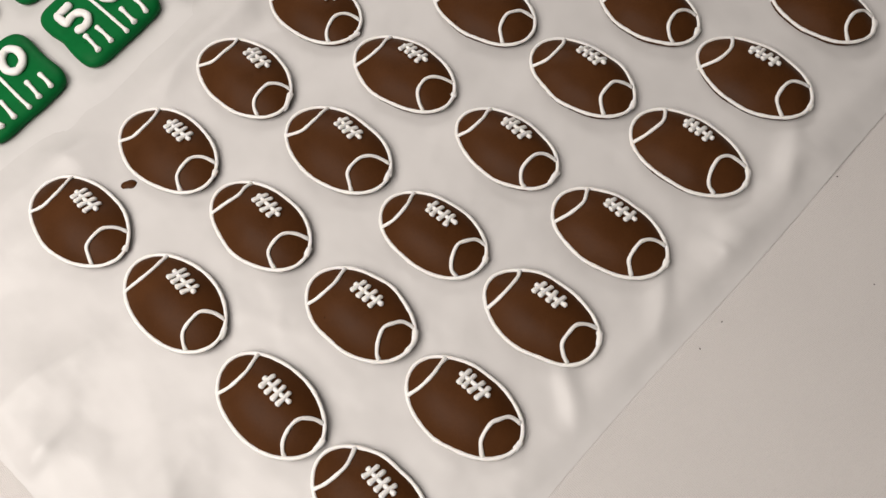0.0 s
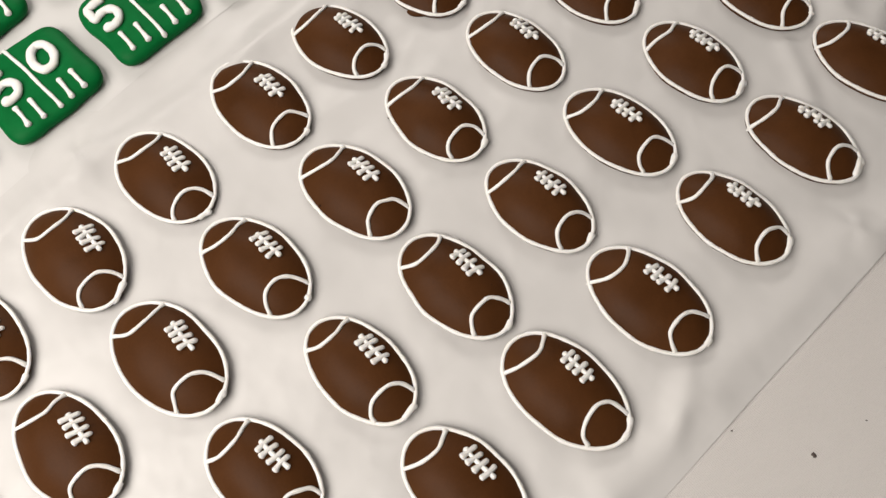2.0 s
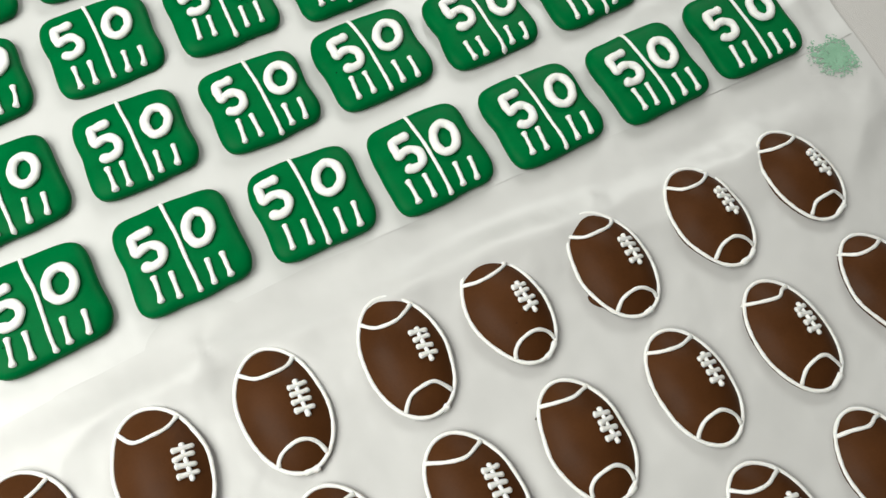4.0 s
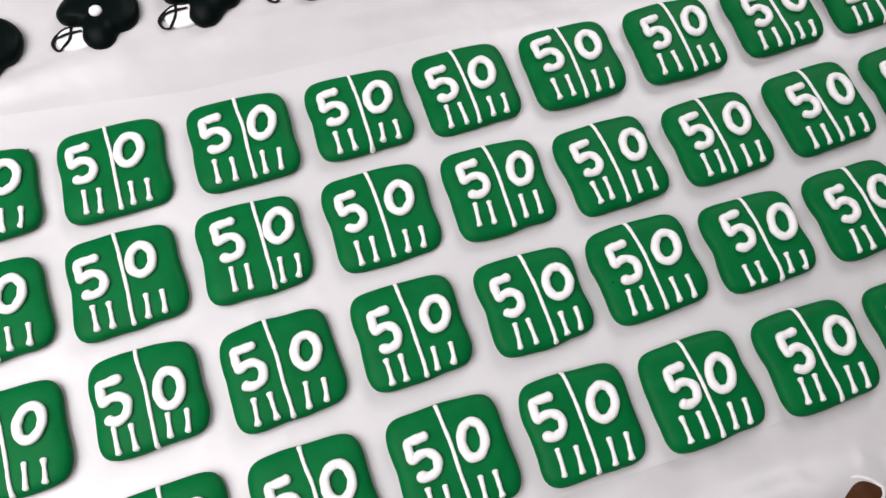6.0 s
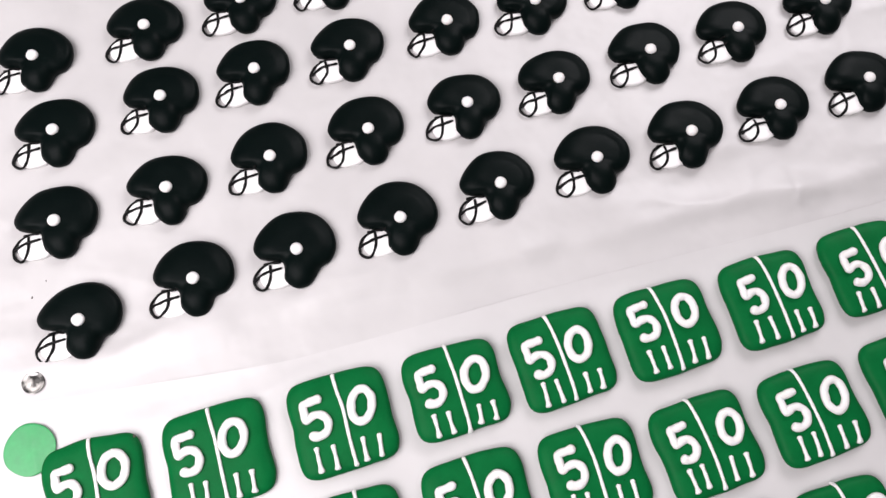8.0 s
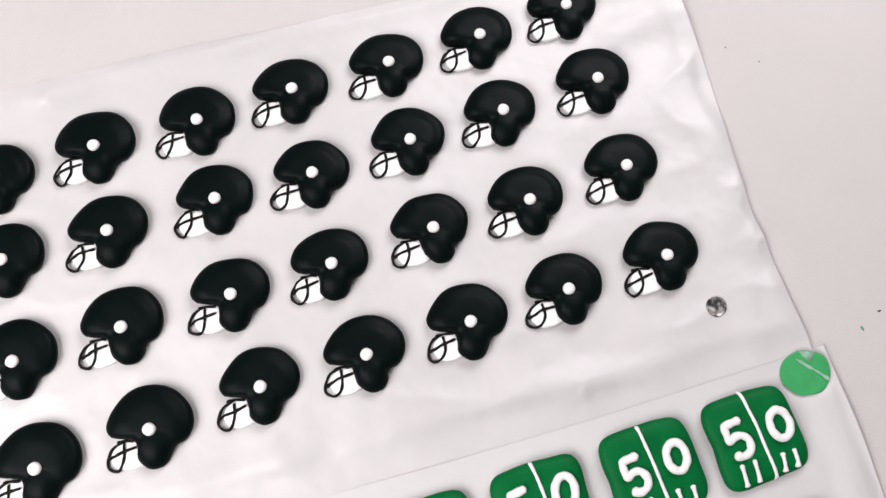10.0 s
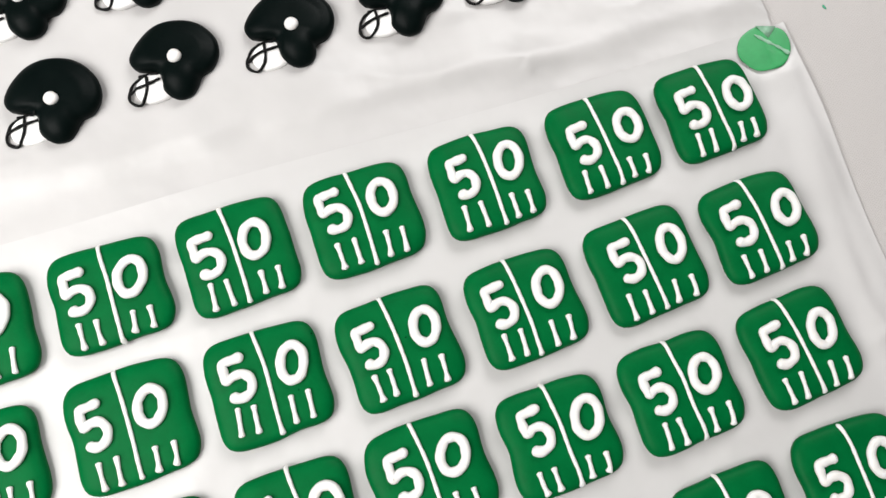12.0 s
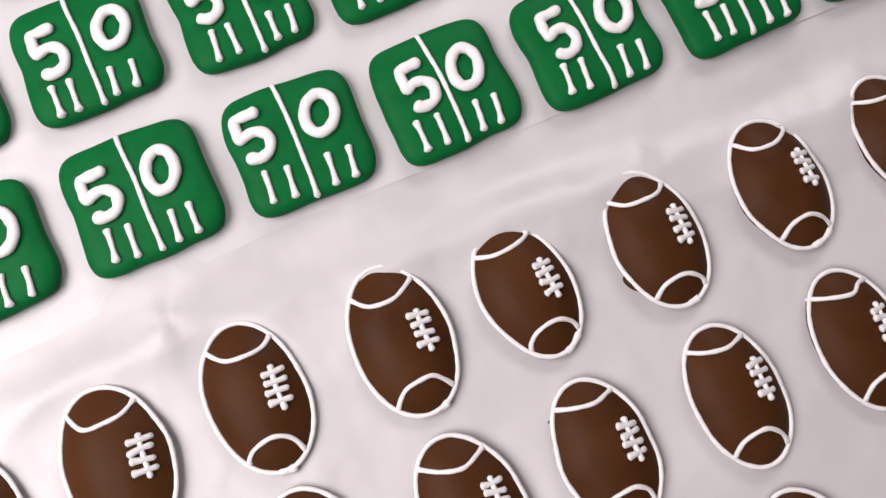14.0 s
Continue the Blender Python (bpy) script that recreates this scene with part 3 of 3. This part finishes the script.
FIELD_ROW_2 = [(-247.0, 126.3, 0.8, -1.5, 0.2, 1.0, -16.2, 4.4, 13.1, 7.5, -22.6), (-165.4, 127.8, 0.1, -1.6, 2.2, 1.02, -19.6, 5.2, 11.4, 9.2, -22.8), (-83.9, 129.8, -1.3, 5.9, 1.3, 1.01, -15.3, 6.9, 17.7, 9.6, -20.7), (1.8, 132.0, -0.6, -2.3, 1.5, 1.03, -19.9, 5.3, 13.1, 7.6, -24.0), (83.5, 132.8, -1.2, -1.0, 1.2, 1.01, -16.7, 7.9, 16.3, 8.5, -18.8), (165.6, 131.8, 1.0, -2.6, 2.2, 1.01, -18.0, 6.0, 17.0, 7.9, -19.8), (248.1, 134.0, 1.0, -4.0, 1.0, 1.0, -17.0, 5.8, 15.0, 7.7, -21.0), (331.3, 139.0, 1.9, -2.2, 0.1, 1.02, -14.1, 5.5, 17.0, 7.4, -24.0), (412.4, 142.9, 1.3, -1.4, 0.6, 0.98, -16.3, 4.5, 17.7, 5.7, -23.9)]
FIELD_ROW_3 = [(-244.4, 43.4, 0.0, -1.5, 0.2, 1.0, -16.5, 5.5, 15.1, 7.6, -23.0), (-162.4, 49.8, 0.0, -1.5, -2.2, 0.96, -18.6, 2.2, 13.4, 1.2, -22.3), (-81.5, 47.3, 0.7, -3.0, 0.8, 1.01, -19.4, 4.9, 15.6, 5.5, -22.6), (0.6, 50.4, -0.6, -1.0, 0.1, 0.99, -16.6, 3.4, 16.3, 5.8, -23.4), (82.6, 50.4, 0.1, 0.9, 0.6, 0.98, -17.6, 5.6, 16.4, 6.6, -21.4), (162.5, 53.4, 0.7, -2.4, 0.6, 1.02, -16.4, 5.8, 14.6, 8.4, -21.4), (243.4, 53.2, 0.2, 0.1, 0.3, 0.99, -14.4, 7.9, 17.6, 6.7, -24.2), (325.1, 57.1, 0.5, 0.4, -0.6, 0.99, -16.8, 4.8, 14.6, 6.7, -22.8), (408.4, 61.8, 2.7, -2.3, 0.3, 0.99, -16.1, 6.0, 13.9, 6.6, -22.6)]
FIELD_ROW_4 = [(-242.4, -36.6, 0.0, -1.5, 0.2, 1.0, -16.2, 4.1, 13.5, 7.1, -22.7), (-160.4, -35.6, 0.0, -1.5, 0.2, 1.0, -16.7, 4.9, 14.1, 7.8, -22.8), (-78.8, -34.7, 0.6, -0.7, -0.8, 1.03, -17.0, 4.4, 14.7, 6.4, -22.5), (5.3, -32.2, -0.1, -0.8, -0.3, 1.02, -18.3, 5.2, 12.7, 7.2, -21.8), (87.3, -32.1, -2.0, -2.8, -0.0, 1.0, -21.6, 7.4, 13.4, 8.6, -20.9), (166.6, -32.0, 0.2, -2.1, 0.6, 1.0, -13.6, 5.0, 12.4, 6.0, -21.0), (247.8, -30.6, 0.1, -1.3, 0.7, 1.01, -15.8, 5.6, 16.2, 7.6, -20.4), (330.4, -28.7, 0.3, -2.3, 1.8, 1.0, -17.4, 4.8, 12.6, 5.6, -20.3), (412.5, -22.9, -3.5, -1.4, 0.0, 1.04, -18.8, 3.8, 15.0, 8.8, -23.0)]
BALL_ROW_1 = [(-184.6, -157.4, 2.9, 0.4, 0.8, 1.05), (-114.0, -158.5, 0.9, 1.8, -0.7, 1.05), (-43.7, -153.0, -2.1, 3.4, -1.5, 1.05), (26.1, -146.1, -2.5, -0.4, -0.4, 1.02), (100.1, -145.3, -0.0, -0.4, -0.7, 1.03), (166.4, -143.8, 4.8, -0.7, -1.0, 0.97), (237.7, -142.9, -0.9, 1.0, 1.1, 0.99), (310.2, -138.8, -1.2, 0.4, 2.1, 0.98), (381.7, -137.3, 1.6, -1.0, -1.0, 0.95)]
BALL_ROW_2 = [(-175.0, -245.4, -1.3, 0.7, 1.7, 1.01), (-106.8, -244.5, -2.3, -0.7, 2.9, 1.0), (-37.9, -240.4, -2.2, 2.5, 2.0, 1.05), (30.7, -230.5, 0.7, 2.0, 1.4, 1.02), (104.3, -233.3, 0.0, 0.4, 3.3, 1.02), (172.6, -229.8, -1.9, 1.0, 1.3, 0.97), (243.4, -228.1, -2.9, 0.0, 4.7, 0.95), (313.7, -225.6, 0.1, -2.0, 3.6, 0.96), (386.8, -222.5, -0.6, 0.8, 3.7, 0.96)]
BALL_ROW_3 = [(-174.7, -334.1, -0.9, -4.6, -0.8, 0.98), (-102.5, -331.4, 2.5, -1.7, 1.0, 0.98), (-37.5, -326.7, 3.8, -0.7, 1.0, 0.97), (35.7, -318.5, -2.0, 0.9, 1.9, 0.96), (107.0, -318.6, -0.6, 1.6, 3.7, 1.0), (177.2, -315.5, 1.0, 0.5, 2.3, 0.97), (247.5, -314.0, 1.0, -3.7, 3.8, 0.99), (317.8, -311.5, -1.6, -0.2, 2.8, 0.94), (388.6, -307.4, 1.2, -0.8, 3.2, 0.93)]
BALL_ROW_4 = [(-170.5, -413.0, 0, -0.2, 1.7, 0.98), (-99.5, -412.8, 1.5, 1.2, 1.5, 0.97), (-30.9, -408.3, 3.5, -0.2, 1.7, 0.97), (35.6, -402.3, 0.0, 2.1, 2.3, 0.99), (109.3, -402.1, 0.0, 1.4, 3.1, 1.03), (179.9, -398.7, -0.3, 0.8, 2.7, 1.02), (252.2, -397.8, 0.4, -0.4, 3.7, 0.95), (322.6, -393.0, 0.9, 0.2, 2.8, 0.97), (396.5, -386.5, 0, 0.2, 1.7, 0.97)]
HELMET_ROW_1 = [(-241.0, 323.0, 0.5), (-159.0, 334.0, -2.2), (-83.0, 338.0, 1.0), (-4.0, 344.0, 0.2), (76.0, 353.0, 2.2), (154.0, 356.0, 1.7), (233.0, 360.0, -0.1), (310.0, 365.0, -0.9), (390.0, 371.0, 2.2)]
HELMET_ROW_2 = [(-249.0, 401.0, 0.8), (-167.0, 408.0, -3.5), (-88.0, 415.0, -0.3), (-11.0, 420.0, 1.0), (69.0, 424.0, -0.1), (145.0, 428.0, 0.5), (225.0, 436.0, 1.0), (302.0, 439.0, -0.6), (383.0, 447.0, 0.2)]
HELMET_ROW_3 = [(-242.0, 474.0, 0.0), (-160.0, 484.0, 0.0), (-86.0, 491.0, 1.7), (-9.0, 494.0, 0.8), (72.0, 499.0, -1.2), (147.0, 501.0, -3.6), (226.0, 509.0, -1.4), (303.0, 515.0, -1.4), (384.0, 523.0, -0.6)]
HELMET_ROW_4 = [(-250.0, 541.0, 0.0), (-163.0, 549.0, 0.0), (-85.0, 556.0, -0.3), (-8.0, 563.0, 0.6), (71.0, 565.0, -1.6), (147.0, 573.0, -0.8), (226.0, 577.0, -0.2), (303.0, 583.0, 0.0), (379.0, 592.0, 0.0)]

TALL_HELMETS = ((0, 1), (0, 2), (0, 3), (1, 2), (1, 3), (3, 3), (3, 4))

for r, row in enumerate((BALL_ROW_1, BALL_ROW_2, BALL_ROW_3, BALL_ROW_4)):
    for k, (px, py, turn, dx, dy, grow) in enumerate(row):
        football_cookie(px, py, turn, dx, dy, grow, 2.0 if r == 0 else 0.0, 100 + r * 10 + k, r == 0 and k == 6)
for r, row in enumerate((FIELD_ROW_1, FIELD_ROW_2, FIELD_ROW_3, FIELD_ROW_4)):
    for k, numbers in enumerate(row):
        field_cookie(*numbers, 200 + r * 10 + k)
for r, row in enumerate((HELMET_ROW_1, HELMET_ROW_2, HELMET_ROW_3, HELMET_ROW_4)):
    for k, (px, py, turn) in enumerate(row):
        helmet_cookie(px, py, turn, 300 + r * 10 + k, 1.06 if (r, k) in TALL_HELMETS else 1.0)


# ---- coins, discs, crumbs ----
def coin(x, y, turn):
    """A small worn silver coin with a raised rim and a blurred relief."""
    verts, faces = [], []
    prof = [(0.0078, 0.0), (0.00785, 0.0006), (0.0077, 0.0012), (0.0071, 0.00125), (0.0068, 0.00095), (0.0054, 0.00095), (0.0036, 0.00105), (0.0018, 0.0013)]
    n = 48
    for r, z in prof:
        for k in range(n):
            a = 2 * math.pi * k / n
            bump = 0.00018 * math.sin(3 * a + r * 900) if r < 0.0066 else 0
            verts.append((r * math.cos(a), r * math.sin(a), z + bump))
    for i in range(len(prof) - 1):
        for k in range(n):
            faces.append((i * n + k, i * n + (k + 1) % n, (i + 1) * n + (k + 1) % n, (i + 1) * n + k))
    faces.append(tuple(range((len(prof) - 1) * n, len(prof) * n)))
    ob = mesh_object("coin", verts, faces, COIN)
    ob.matrix_world = pose(x, y, 0.0022, 0, 0, turn)
    return tagged(ob, "small worn silver coin lying on the wax paper", "coin", "coins")


coin(0.417, 0.325, 25)
coin(-0.280, 0.289, 70)


def flat_disc(name, x, y, rx, ry, mat, label, category, seed, z=0.0034, turn=0.0, ragged=0.0006, crease=True, lift=0.0):
    rng = random.Random(seed)
    err = wobble(rng, ragged)
    disc = Slab(lambda a: 1 / math.sqrt((math.cos(a) / rx) ** 2 + (math.sin(a) / ry) ** 2) + err(a), lambda s, px, py: 0.0005 + 0.0003 * (1 - s * s) + (0.0009 * math.exp(-abs(px - 0.003) / 0.002)), wall=0.0004)
    v, f = disc.mesh(48, (0.98, 0.9, 0.75, 0.55, 0.3, 0.12))
    ob = mesh_object(name, v, f, mat)
    ob.matrix_world = pose(x, y, z, 0, -lift, turn)
    if crease:
        flap = mm((-0.3, 17.0), (12.5, 12.5), (5.0, 6.0))
        v = [(px, py, z) for z in (0.0008, 0.0016) for px, py in flap]
        part("paper_corner", v, [(2, 1, 0), (3, 4, 5), (0, 1, 4, 3), (1, 2, 5, 4), (2, 0, 3, 5)], PALE_GREEN, ob, "pale corner of paper folded over the disc")
        rng = random.Random(seed)
        v, f = piping(mm((-3.5, 11.5), (3.0, 4.0), (9.5, -3.0), (14.5, -9.5)), 0.0011, lambda px, py: 0.0009, rng, flat=0.3, count=24, lift=0.3, uneven=0.25)
        part("paper_crease", v, f, PALE_GREEN, ob, "pale pinched crease of the paper")
    return tagged(ob, label, category)


flat_disc("green_disc", 0.464, 0.261, 0.0185, 0.0165, GREEN_DISC, "flat pale green candy disc at the paper corner", "candy disc", 5, 0.0036, 0, lift=8)
flat_disc("green_disc", -0.287, 0.244, 0.0175, 0.0175, GREEN_DISC, "flat pale green candy disc at the paper corner", "candy disc", 6, 0.0022, 0, 0.0006, False)


def smear(x, y, rx, ry, seed):
    """A green disc blurred by the paper over it, imitated with thin flecks, close together in the middle and sparse at
    the rim.
    """
    rng = random.Random(seed)
    verts, faces = [], []
    for _ in range(1500):
        r, a = rng.random() ** 0.6 * 1.15, rng.uniform(0, 6.283)
        if rng.random() < (r - 0.55) * 1.3:
            continue
        cx, cy, size = rx * r * math.cos(a), ry * r * math.sin(a), rng.uniform(0.0004, 0.0010) * (1.2 - 0.5 * r)
        first, n, z = len(verts), 6, rng.uniform(0.00004, 0.0001)
        f = rng.uniform(0, 6)
        for k in range(n):
            b = 2 * math.pi * k / n + f
            w = size * rng.uniform(0.7, 1.3)
            verts.append((cx + 1.3 * w * math.cos(b), cy + w * math.sin(b), 0.0))
        verts.append((cx, cy, z))
        faces += [(first + k, first + (k + 1) % n, first + n) for k in range(n)]
    ob = mesh_object("green_smear", verts, faces, PALE_GREEN)
    ob.matrix_world = pose(x, y, 0.0010)
    return tagged(ob, "blurred green disc under the wax paper, drawn as mottled flecks on top", "smear")


smear(0.464, -0.066, 0.019, 0.0165, 7)


def crumb(x, y, size, mat, seed, z=0.0012, long=1.5):
    rng = random.Random(seed)
    err = wobble(rng, size * 0.25)
    c = Slab(lambda a: size / math.sqrt((math.cos(a) / long) ** 2 + math.sin(a) ** 2) + err(a), lambda s, px, py: size * (0.2 + 0.5 * (1 - s * s)), wall=size * 0.2)
    v, f = c.mesh(14, (0.8, 0.4))
    ob = mesh_object("crumb", v, f, mat)
    ob.matrix_world = pose(x, y, z, 0, 0, rng.uniform(0, 180))
    return tagged(ob, "tiny crumb of candy lying loose on the table", "crumb", "crumbs")


crumb(-0.147, -0.157, 0.0034, CHOCOLATE, 1, 0.0006)
crumb(0.521, 0.281, 0.0009, GREEN_CRUMB, 2, 0.0, 2.5)
crumb(0.539, 0.290, 0.0007, CRUMB, 3, 0.0, 2.5)
crumb(0.1805, -0.514, 0.0011, CRUMB, 4, 0.0)
crumb(0.116, -0.532, 0.0004, CRUMB, 6, 0.0)
crumb(0.173, -0.4465, 0.0008, CHOCOLATE, 5, 0.0010)
crumb(0.039, -0.484, 0.0004, CRUMB, 7, 0.0002)
crumb(0.018, -0.485, 0.0004, CRUMB, 16, 0.0002)
crumb(0.159, -0.477, 0.0004, CRUMB, 17, 0.0008)
crumb(0.215, -0.5215, 0.0004, CRUMB, 18, 0.0)
crumb(0.501, 0.529, 0.0005, CRUMB, 8, 0.0)
crumb(0.524, 0.510, 0.0005, CRUMB, 9, 0.0)
crumb(0.401, 0.322, 0.0016, PALE_GREEN, 10, 0.0012)
crumb(0.154, -0.207, 0.0008, CRUMB, 11, 0.0010, 2.5)
crumb(-0.216, 0.235, 0.0008, CRUMB, 12, 0.0085)
crumb(-0.264, 0.361, 0.0006, CRUMB, 13, 0.0010, 2.5)
crumb(-0.275, 0.351, 0.0006, CRUMB, 14, 0.0010)
crumb(-0.062, -0.043, 0.0012, GREEN, 15, 0.0093)
